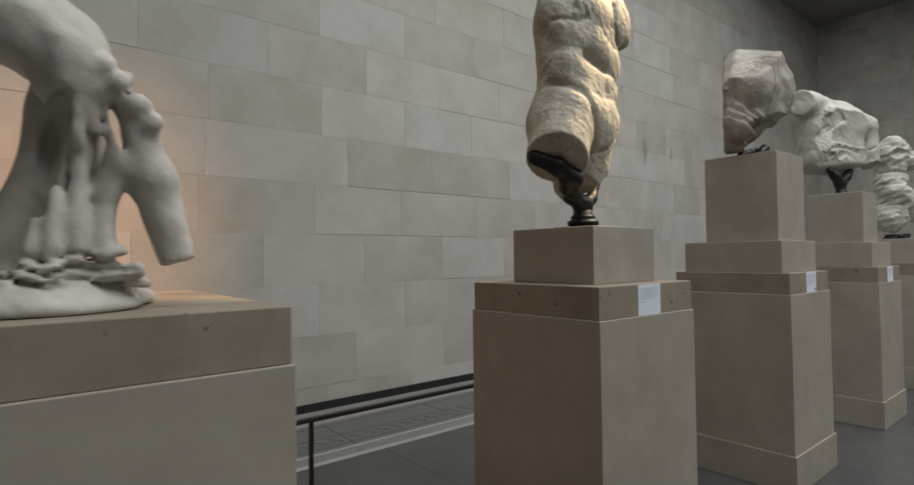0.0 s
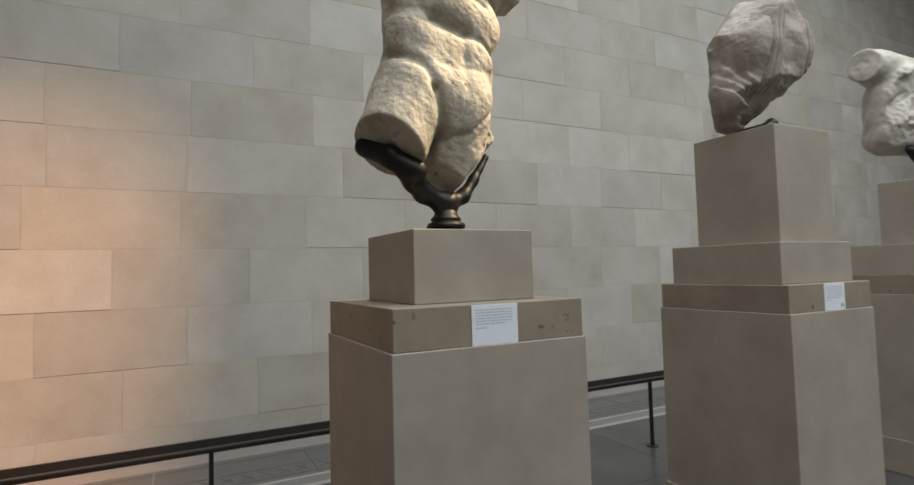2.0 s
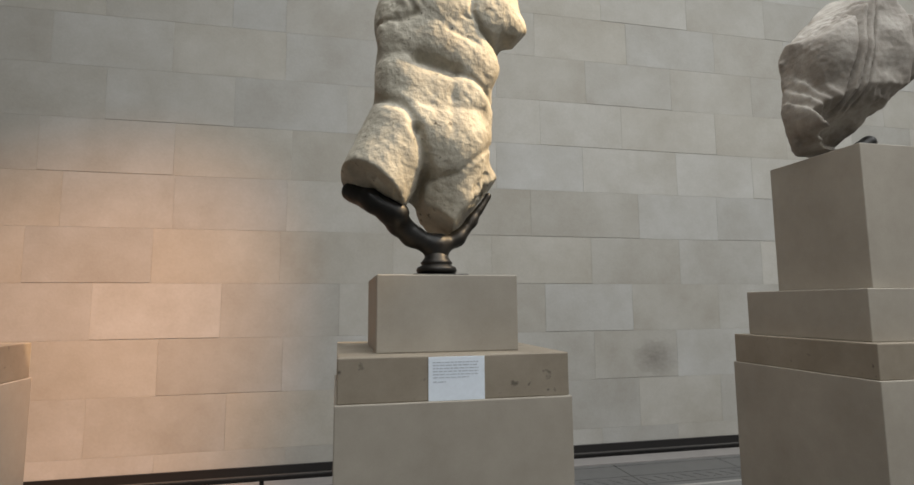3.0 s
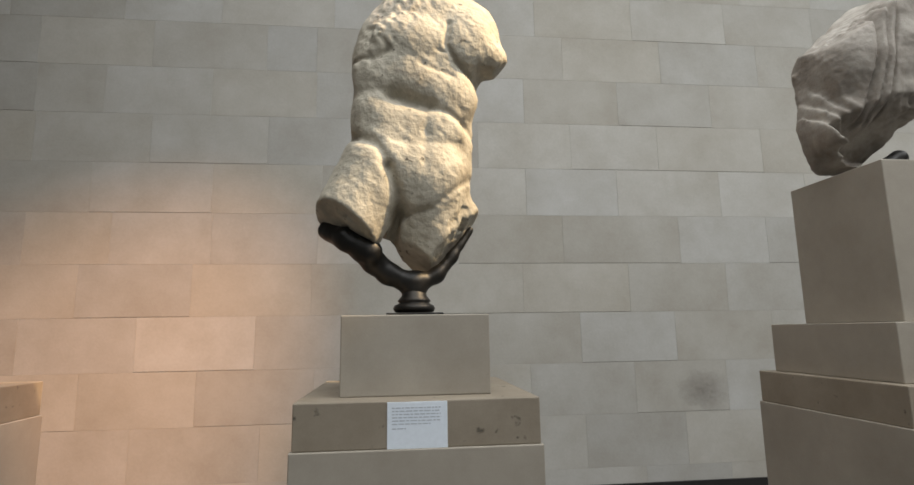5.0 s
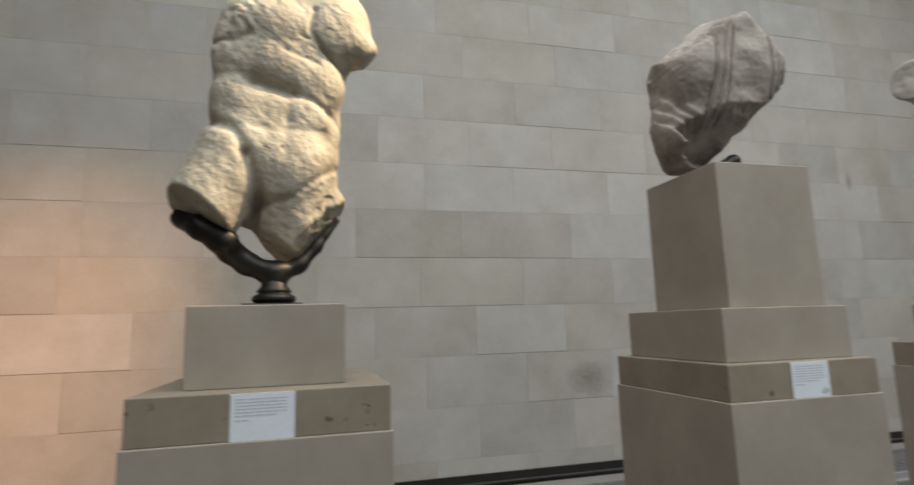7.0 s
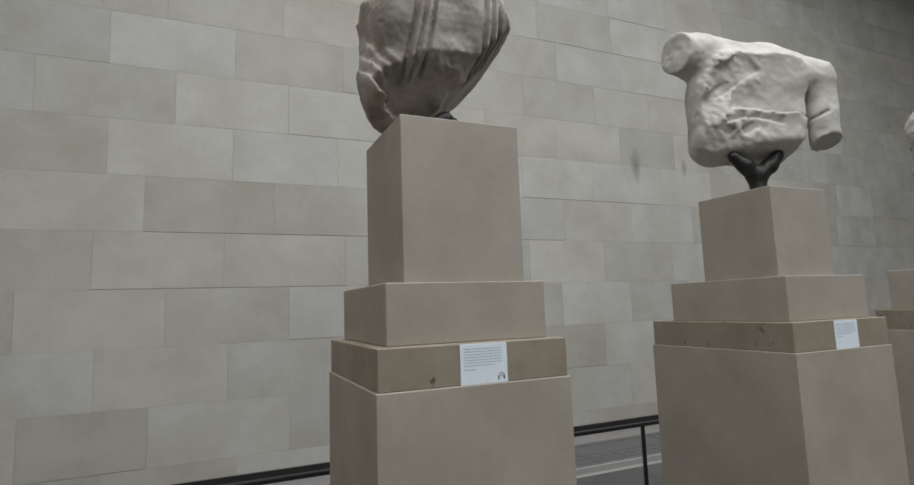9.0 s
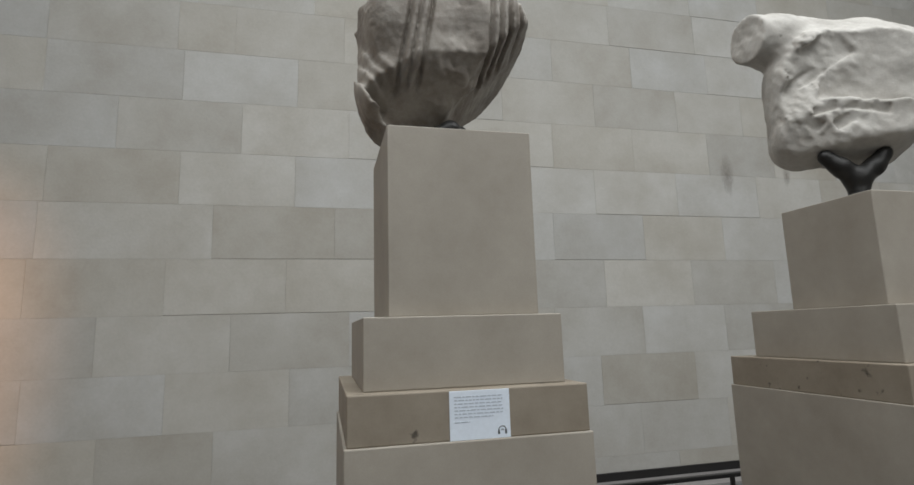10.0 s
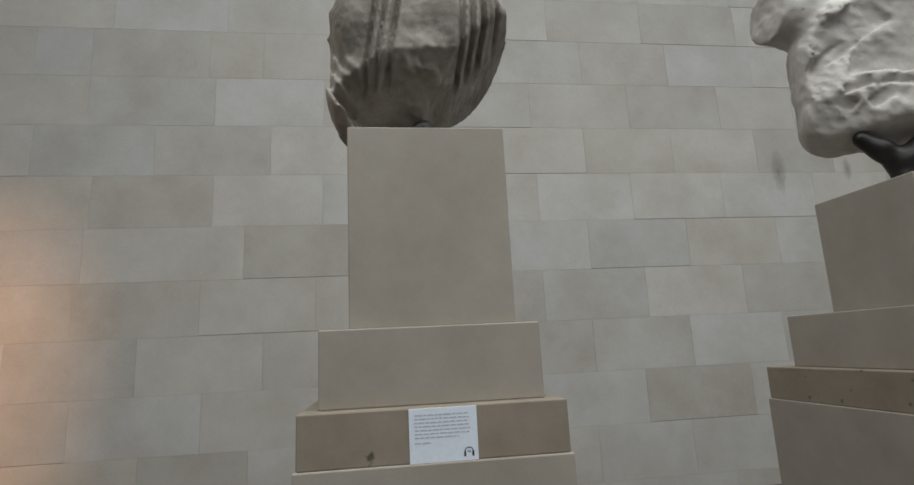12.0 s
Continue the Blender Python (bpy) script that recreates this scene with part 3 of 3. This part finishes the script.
def draped():
    """The broken upper body of a draped woman."""
    k = Clay((3.90, 1.38, 2.33), (4.90, 2.16, 3.36), 0.008)
    k.block((4.385, 1.83, 2.82), (0.355, 0.30, 0.52), soft=0.285)
    k.ball((4.20, 1.62, 2.83), (0.13, 0.10, 0.15), k=0.06)
    k.ball((4.50, 1.59, 2.86), (0.15, 0.09, 0.16), k=0.06)
    k.ball((4.61, 1.73, 2.90), (0.13, 0.17, 0.17), k=0.05)
    k.ball((4.14, 1.72, 2.52), (0.11, 0.13, 0.13), k=0.05)
    k.ball((4.43, 1.75, 3.12), (0.20, 0.16, 0.22), k=0.06)
    k.plane((4.035, 1.81, 2.7), (-0.38, 0.92, 0.0), 0.03)
    # breaks: the sloping neck, the shoulder, the arm's end, the waist
    k.plane((4.20, 1.64, 2.985), (-0.58, -0.24, 0.77), 0.005)
    k.plane((4.22, 1.83, 3.04), (-0.66, 0.42, 0.62), 0.01)
    k.plane((4.60, 1.62, 3.00), (0.70, -0.32, 0.63), 0.03)
    k.plane((4.735, 1.75, 2.84), (0.90, -0.10, 0.20), 0.006)
    k.plane((4.30, 1.61, 2.575), (0.05, -0.66, -0.75), 0.005, reach=0.24)
    k.plane((4.465, 1.70, 2.575), (0.70, -0.20, -0.68), 0.008)
    k.plane((4.10, 1.75, 2.405), (-0.30, -0.20, -0.93), 0.02)
    k.plane((4.3, 1.8, 2.385), (0.05, 0, -1), 0.01)
    whole = np.clip((k.Z - 2.47) / 0.06, 0, 1)
    # a bundle of cloth that falls from the shoulder between the breasts
    k.groove([(4.33, 3.14), (4.27, 2.86), (4.215, 2.56)], 0.045, -0.020, 1.68, whole)
    for dx, w, d in ((-0.044, 0.009, 0.030), (-0.008, 0.008, 0.026), (0.032, 0.009, 0.032)):
        k.groove([(4.335 + 1.2 * dx, 3.14), (4.27 + dx, 2.86), (4.215 + dx, 2.54)], w, d, 1.68, whole)
    # hanging catenaries on the flank
    for pts in ([(4.035, 2.92), (4.068, 2.76), (4.108, 2.645), (4.165, 2.565)], [(4.03, 2.83), (4.055, 2.71), (4.09, 2.615), (4.145, 2.545)],
                [(4.025, 2.73), (4.05, 2.63), (4.082, 2.555), (4.135, 2.512)], [(4.02, 2.62), (4.042, 2.535), (4.07, 2.475), (4.115, 2.448)]):
        k.groove(pts, 0.012, -0.011, 1.82)
        k.groove([(x - 0.006, z - 0.032) for x, z in pts], 0.014, 0.018, 1.82)
    # soft fringe of the panel, then sharp folds by the arm
    for x in (4.335, 4.375, 4.41):
        k.groove([(x + 0.01, 2.74), (x, 2.62)], 0.010, 0.006, 1.66, whole)
    for pts in ([(4.535, 3.02), (4.520, 2.82), (4.515, 2.60)], [(4.570, 3.02), (4.556, 2.82), (4.560, 2.62)], [(4.605, 3.02), (4.595, 2.84), (4.612, 2.64)]):
        k.groove(pts, 0.008, 0.024, 1.80)
        k.groove([(x + 0.017, z) for x, z in pts], 0.007, -0.008, 1.80)
    k.groove([(4.625, 3.0), (4.65, 2.88), (4.68, 2.76)], 0.009, 0.026, 1.80)
    k.rough(0.2, 0.004, 11)
    k.rough(0.03, 0.0018, 12)
    k.rough(0.14, 0.014, 14, k.near((4.42, 1.58, 2.52), 0.26))
    k.rough(0.07, 0.007, 15, np.maximum.reduce([k.near((4.2, 1.65, 3.03), 0.2), k.near((4.06, 1.7, 2.40), 0.14), k.near((4.5, 1.62, 2.56), 0.2)]))
    k.chips((4.12, 1.66, 2.97), (0.08, 0.08, 0.06), 6, 0.04, 0.006, 16)
    return tagged(k.thing("statue", MARBLE_GREY), "grey-brown marble fragment of a draped female torso", "statue", "broken marble statues")


draped()
mount((4.38, 1.68, 2.336), 0.0,
      [([(4.30, 1.66, 2.362), (4.38, 1.66, 2.40), (4.43, 1.70, 2.40)], 0.03, 0.028), ([(4.30, 1.80, 2.362), (4.45, 1.76, 2.40)], 0.03, 0.034)],
      "small black bronze mount under a draped fragment", [(0.085, 0.0), (0.085, 0.012), (0.06, 0.018), (0.05, 0.05), (0.0, 0.055)])


def shoulders():
    """A broad torso turned to one side, with the stumps of both arms and a broken chest."""
    k = Clay((-0.66, -0.40, 2.32), (0.64, 0.34, 3.42), 0.0095)
    k.block((-0.01, 0.02, 2.77), (0.30, 0.20, 0.33), (0, 8, 0), soft=0.12)
    k.ball((-0.20, 0.0, 2.60), (0.15, 0.19, 0.17), k=0.06)
    k.ball((-0.25, 0.0, 2.85), (0.11, 0.17, 0.24), k=0.06)
    k.rough(0.28, 0.006, 26)
    # the chest struck off: a shallow bay with a ledge below it and a notch at its side
    k.block((0.12, -0.25, 2.88), (0.25, 0.135, 0.205), (7, 10, 6), k=0.006, soft=0.03, cut=True)
    k.block((-0.14, -0.25, 2.93), (0.15, 0.12, 0.085), (12, -32, 0), k=0.006, soft=0.01, cut=True)
    for p, n in (((-0.16, -0.175, 2.74), (-0.30, -0.90, 0.30)), ((-0.02, -0.205, 2.66), (0.05, -0.95, 0.30)), ((0.22, -0.19, 2.58), (0.22, -0.95, -0.10)), ((-0.22, -0.165, 2.58), (-0.25, -0.90, -0.30))):
        k.plane(p, n, 0.006, reach=0.17)
    front = np.clip((-0.09 - k.Y) / 0.06, 0, 1)
    k.rough(0.26, 0.007, 23, front)
    crag = front * np.clip((0.12 - k.X) / 0.12, 0, 1)
    k.rough(0.12, 0.006, 27, crag)
    k.rough(0.045, 0.005, 25, crag)
    for x, z, a in ((-0.20, 2.80, -30), (-0.10, 2.76, 20), (-0.16, 2.67, -12), (-0.02, 2.66, 10), (-0.08, 2.60, -25), (0.06, 2.64, 15), (-0.22, 2.60, 30)):
        k.block((x, -0.212, z), (0.055, 0.045, 0.024), (20 + a * 0.3, a, a * 0.6), k=0.004, soft=0.004, cut=True)
    k.plane((0.0, -0.10, 2.475), (0.02, -0.38, -0.92), 0.02)
    k.plane((0.24, 0.0, 2.50), (0.45, -0.2, -0.85), 0.02)
    # what is whole: the shoulders and the arm stumps
    k.rod((-0.28, 0.02, 3.13), (0.10, 0.04, 3.06), 0.135, 0.13, k=0.05)
    k.rod((0.10, 0.04, 3.06), (0.40, 0.02, 2.94), 0.13, 0.115, k=0.05)
    k.rod((-0.26, 0.0, 3.13), (-0.48, -0.07, 3.15), 0.135, 0.122, k=0.05)
    k.rod((0.41, 0.02, 2.93), (0.405, -0.03, 2.50), 0.100, 0.080, k=0.015)
    k.plane((-0.42, -0.06, 3.14), (-0.86, -0.50, 0.02), 0.005, reach=0.25)
    k.plane((0.405, -0.03, 2.53), (0.12, -0.40, -0.90), 0.005, reach=0.13)
    k.ball((-0.31, -0.10, 3.10), (0.03, 0.04, 0.025), k=0.01, cut=True)
    k.groove([(0.22, 2.665), (0.33, 2.67), (0.40, 2.70)], 0.007, 0.02, 0.0)
    k.rough(0.2, 0.006, 21)
    k.rough(0.07, 0.004, 28, k.near((-0.42, -0.06, 3.14), 0.16))
    k.rough(0.035, 0.0014, 22)
    o = k.thing("statue", MARBLE)
    o.location, o.rotation_euler = (6.47, 1.80, -0.03), (0, 0, radians(-30))
    return tagged(o, "pale marble torso with arm stumps and a broken chest", "statue", "broken marble statues")


shoulders()
mount((6.372, 1.72, 2.18), 0.0,
      [([(6.372, 1.72, 2.20), (6.385, 1.73, 2.31)], 0.044, 0.050), ([(6.38, 1.73, 2.30), (6.32, 1.75, 2.36), (6.27, 1.78, 2.42)], 0.050, 0.034),
       ([(6.39, 1.73, 2.30), (6.46, 1.70, 2.36), (6.51, 1.68, 2.42)], 0.050, 0.034)],
      "black bronze mount with two short arms", [(0.07, 0.0), (0.07, 0.012), (0.055, 0.018), (0.045, 0.05), (0.0, 0.06)])


def far_figure():
    """A torso seen beyond the rest: a hollowed chest, a belted waist and thighs."""
    k = Clay((8.06, 1.30, 1.80), (8.96, 2.16, 3.10), 0.011)
    k.ball((8.50, 1.76, 2.82), (0.25, 0.19, 0.20))
    k.rod((8.38, 1.72, 2.95), (8.60, 1.74, 2.94), 0.09, 0.10, k=0.06)
    k.ball((8.62, 1.62, 2.74), (0.13, 0.11, 0.13), k=0.04)
    k.ball((8.48, 1.76, 2.46), (0.21, 0.16, 0.17), k=0.04)
    k.rod((8.38, 1.70, 2.34), (8.64, 1.60, 2.12), 0.14, 0.15, k=0.04)
    k.ball((8.46, 1.78, 2.04), (0.21, 0.18, 0.20), k=0.05)
    k.rod((8.48, 1.77, 2.75), (8.47, 1.77, 2.1), 0.16, 0.17, k=0.05)
    k.ball((8.27, 1.58, 2.80), (0.12, 0.14, 0.075), (0, -12, 0), k=0.015, cut=True)
    k.groove([(8.18, 2.60), (8.46, 2.575), (8.76, 2.61)], 0.014, 0.025, 1.9)
    k.groove([(8.18, 2.46), (8.40, 2.40), (8.62, 2.44), (8.76, 2.42)], 0.016, 0.018, 1.9)
    for dx in (-0.10, 0.0, 0.09):
        k.groove([(8.46 + dx, 2.20), (8.50 + 1.6 * dx, 1.90)], 0.016, 0.026, 1.9)
    k.plane((8.45, 1.75, 1.84), (0, 0, -1))
    k.rough(0.15, 0.012, 31)
    k.rough(0.06, 0.007, 32)
    return tagged(k.thing("statue", MARBLE), "pale marble torso on the far pedestal", "statue", "broken marble statues")


far_figure()
mount((8.45, 1.76, 1.76), 0.0, [([(8.36, 1.66, 1.79), (8.50, 1.62, 1.80)], 0.03, 0.03)], "small black bronze mount under a pale torso",
      [(0.11, 0.0), (0.11, 0.014), (0.09, 0.02), (0.08, 0.06), (0.0, 0.065)])


def seated():
    """A seated figure with drapery that hangs from the knee; a bare limb beside it ends in a break."""
    k = Clay((-1.5, 1.30, 1.466), (0.52, 2.34, 3.0), 0.0105)
    # rock seat and the body behind it
    k.ball((-0.40, 1.84, 1.495), (0.68, 0.36, 0.09))
    k.ball((0.0, 1.68, 1.49), (0.22, 0.20, 0.07), k=0.04)
    k.ball((-0.85, 1.90, 1.85), (0.34, 0.28, 0.40), k=0.08)
    k.ball((-0.80, 1.90, 2.40), (0.27, 0.20, 0.42), (0, 8, 0), k=0.10)
    # the thigh that comes forward to the knee, and the cloth over it
    k.rod((-0.75, 1.86, 2.14), (-0.22, 1.70, 2.28), 0.20, 0.165, k=0.08)
    k.rod((-0.22, 1.70, 2.28), (0.035, 1.65, 2.145), 0.155, 0.105, k=0.06)
    k.rod((0.04, 1.65, 2.13), (0.11, 1.62, 2.05), 0.09, 0.055, k=0.04)
    # a shaded wall of cloth behind the hanging folds
    k.rod((0.05, 1.79, 2.06), (-0.05, 1.84, 1.60), 0.08, 0.11, k=0.04)
    k.ball((0.075, 1.73, 1.84), (0.075, 0.075, 0.26), (0, 3, 0), k=0.03)
    # knotted edge that runs from the knee down to the limb
    k.rod((0.10, 1.61, 2.08), (0.205, 1.59, 1.955), 0.045, 0.034, k=0.025)
    for p, r in (((0.118, 1.58, 2.095), 0.030), ((0.152, 1.565, 2.055), 0.026), ((0.165, 1.60, 2.075), 0.024), ((0.180, 1.56, 2.005), 0.028), ((0.205, 1.57, 2.0), 0.020), ((0.222, 1.565, 1.962), 0.026)):
        k.ball(p, (r, r * 1.1, r * 1.25), (0, 35, 0), k=0.010)
    k.rod((0.135, 1.60, 2.04), (0.165, 1.60, 1.86), 0.034, 0.030, k=0.02)
    k.rod((0.175, 1.61, 1.90), (0.125, 1.62, 1.78), 0.040, 0.032, k=0.025)
    # the hanging folds, each a column that swells towards its foot
    for p, q, r0, r1 in (((0.105, 1.64, 2.04), (0.085, 1.645, 1.86), 0.040, 0.022), ((0.08, 1.635, 1.93), (0.062, 1.60, 1.62), 0.020, 0.034), ((0.128, 1.625, 1.80), (0.120, 1.605, 1.62), 0.026, 0.036),
                         ((0.025, 1.62, 1.78), (0.018, 1.585, 1.60), 0.017, 0.030), ((-0.015, 1.62, 1.70), (-0.030, 1.585, 1.57), 0.018, 0.028), ((0.095, 1.66, 1.80), (0.09, 1.62, 1.66), 0.014, 0.018), ((0.045, 1.66, 1.95), (0.035, 1.65, 1.70), 0.016, 0.016)):
        k.rod(p, q, r0, r1, k=0.014)
    for p, q, r0, r1 in (((0.02, 1.58, 2.14), (0.07, 1.60, 1.90), 0.045, 0.016), ((0.06, 1.585, 2.12), (0.105, 1.60, 1.93), 0.040, 0.016), ((-0.03, 1.60, 2.12), (0.03, 1.64, 1.98), 0.045, 0.020)):
        k.rod(p, q, r0, r1, k=0.02)
    # crumpled hem
    k.ball((0.06, 1.63, 1.545), (0.14, 0.06, 0.075), k=0.02)
    rng = random.Random(8)
    for i in range(15):
        x = -0.05 + 0.24 * ((i * 0.618) % 1.0)
        z = 1.545 + 0.075 * rng.random()
        y = 1.585 - 0.035 * rng.random()
        a = rng.uniform(-0.9, 0.9)
        k.rod((x - 0.035, y, z + 0.016 * a), (x + 0.035, y + 0.015 * rng.uniform(-1, 1), z - 0.016 * a), rng.uniform(0.011, 0.017), rng.uniform(0.011, 0.019), k=0.008)
    for zz in (1.555, 1.585, 1.615):
        k.groove([(-0.06, zz + 0.01), (0.0, zz - 0.012), (0.06, zz + 0.010), (0.12, zz - 0.01), (0.18, zz)], 0.006, 0.014, 1.70)
    # the bare limb
    k.rod((0.195, 1.61, 1.935), (0.238, 1.61, 1.82), 0.048, 0.055, k=0.02)
    k.rod((0.238, 1.61, 1.82), (0.304, 1.61, 1.57), 0.055, 0.045, k=0.03)
    k.plane((0.30, 1.61, 1.597), (0.28, -0.10, -1), 0.004, reach=0.085)
    k.rough(0.2, 0.005, 41)
    k.rough(0.035, 0.0014, 42)
    # hollows between the folds, and the opening under the thigh
    k.ball((0.015, 1.60, 1.90), (0.030, 0.16, 0.13), (0, 10, 0), k=0.015, cut=True)
    k.ball((0.150, 1.60, 1.945), (0.011, 0.07, 0.07), (0, -14, 0), k=0.012, cut=True)
    k.ball((-0.135, 1.80, 1.90), (0.085, 0.60, 0.20), (0, 12, 0), k=0.03, cut=True)
    k.plane((0, 0, 1.4785), (0, 0, -1), 0.004)
    return tagged(k.thing("statue", MARBLE), "cream marble seated figure with drapery falling from the knee", "statue", "broken marble statues")


seated()


# ---------------------------------------------------------------- stone pieces
def slab_field():
    """Dark floor slabs, each a piece of its own."""
    w = (EAST_X - WEST_X) / 25
    d = (3.948 - SOUTH_Y) / 12
    me = mesh_of("slab", box(-w / 2 + 0.0015, w / 2 - 0.0015, -d / 2 + 0.0015, d / 2 - 0.0015, -0.012, 0.0), FLOOR)
    for i in range(25):
        for j in range(12):
            o = new("slab", me)
            o.parent, o.location = floor, (WEST_X + w * (i + 0.5), SOUTH_Y + d * (j + 0.5), 0)


slab_field()

COURSE = 0.538
ROW0 = 3.478
# upright joints that are known, by course
JOINTS = {2: [-1.6, -0.45, 0.75, 1.29, 2.45, 3.0, 4.11, 5.31, 6.55, 7.61, 8.7],
          1: [-1.58, -0.9, 0.19, 1.30, 2.52, 3.63, 4.75, 5.90, 7.07, 8.2],
          0: [-1.55, -0.40, 0.80, 1.95, 3.09, 4.16, 5.20, 6.50, 7.55, 8.6],
          -1: [-2.1, -0.95, 0.25, 1.385, 2.534, 3.62, 4.68, 5.92, 7.0, 8.1],
          -2: [-1.54, -0.72, 0.27, 1.35, 2.85, 4.02, 5.38, 6.45, 7.60, 8.7],
          -3: [-2.0, -1.0, 0.1, 1.3, 2.45, 3.55, 4.75, 5.90, 7.05, 8.2],
          -4: [-1.5, -0.4, 0.75, 1.9, 3.05, 4.17, 5.25, 6.4, 7.5, 8.6],
          -5: [-2.0, -0.9, 0.2, 1.35, 2.5, 3.6, 4.75, 5.8, 6.93, 8.13]}


def block_mesh(bm, x0, x1, z0, z1, drop, out):
    """One wall block: its front a little uneven, its arrises just broken."""
    g = 0.0007
    own = box(x0 + g, x1 - g, -out, 0.05, z0 + drop, z1 - 0.0004)
    es = [e for e in own.edges if all(v.co.y < 0.01 for v in e.verts)]
    bmesh.ops.bevel(own, geom=es, offset=0.001, segments=1, affect="EDGES")
    join(bm, own)


def course_cuts(k, x0, x1, rng):
    xs = list(JOINTS.get(k, []))
    if not xs:
        xs = [2.0 + 0.55 * (k % 2) + rng.uniform(-0.1, 0.1)]
    while xs[0] > x0:
        xs.insert(0, xs[0] - rng.uniform(0.95, 1.25))
    while xs[-1] < x1:
        xs.append(xs[-1] + rng.uniform(0.95, 1.25))
    xs = [x for x in xs if x0 + 0.2 < x < x1 - 0.2]
    return [x0] + xs + [x1]


def wall_blocks():
    rng = random.Random(5)
    far = bmesh.new()
    for k in range(-7, 9):
        z0, z1 = max(ROW0 + COURSE * k, 0.0), min(ROW0 + COURSE * (k + 1), CEIL)
        if z1 - z0 < 0.02:
            continue
        cuts = course_cuts(k, WEST_X, EAST_X, rng)
        for a, b in zip(cuts, cuts[1:]):
            drop = 0.006 if rng.random() < 0.22 else 0.0005
            out = rng.uniform(0.0, 0.0012)
            if a < 11.5 and b > -4:
                bm = bmesh.new()
                block_mesh(bm, a - (a + b) / 2, b - (a + b) / 2, 0, z1 - z0, drop, out)
                o = part("block", bm, WALL, north)
                o.location = ((a + b) / 2, WALL_Y, z0)
            else:
                own = bmesh.new()
                block_mesh(own, a, b, z0, z1, drop, out)
                join(far, own, Matrix.Translation((0, WALL_Y, 0)))
    tagged(part("far_blocks", far, WALL_FAR, north), kind="stuff")
    end = bmesh.new()
    for k in range(-7, 9):
        z0, z1 = max(ROW0 + COURSE * k, 0.0), min(ROW0 + COURSE * (k + 1), CEIL)
        if z1 - z0 < 0.02:
            continue
        cuts = course_cuts(99 + k, SOUTH_Y, WALL_Y, rng)
        for a, b in zip(cuts, cuts[1:]):
            own = bmesh.new()
            block_mesh(own, -b, -a, z0, z1, 0.0012, 0.0)
            join(end, own, Matrix.Translation((EAST_X, 0, 0)) @ Matrix.Rotation(radians(-90), 4, "Z"))
    tagged(part("far_blocks", end, WALL_FAR, east), kind="stuff")


wall_blocks()


def wall_stains():
    """Two rusty streaks and a darker blotch on the blocks, thin as a film."""
    for x, z, w, h, seed in ((8.85, 3.50, 0.11, 0.30, 1), (9.75, 3.52, 0.07, 0.16, 2), (5.55, 1.02, 0.34, 0.24, 3)):
        rng = random.Random(seed)
        bm = bmesh.new()
        n = 22
        ring = []
        for i in range(n):
            a = 2 * math.pi * i / n
            r = rng.uniform(0.7, 1.15)
            ring.append(bm.verts.new((w * r * math.cos(a), 0, h * r * math.sin(a))))
        bm.faces.new(ring[::-1])
        o = part("stain", bm, STAIN, north)
        o.location = (x, WALL_Y - 0.005, z)


wall_stains()
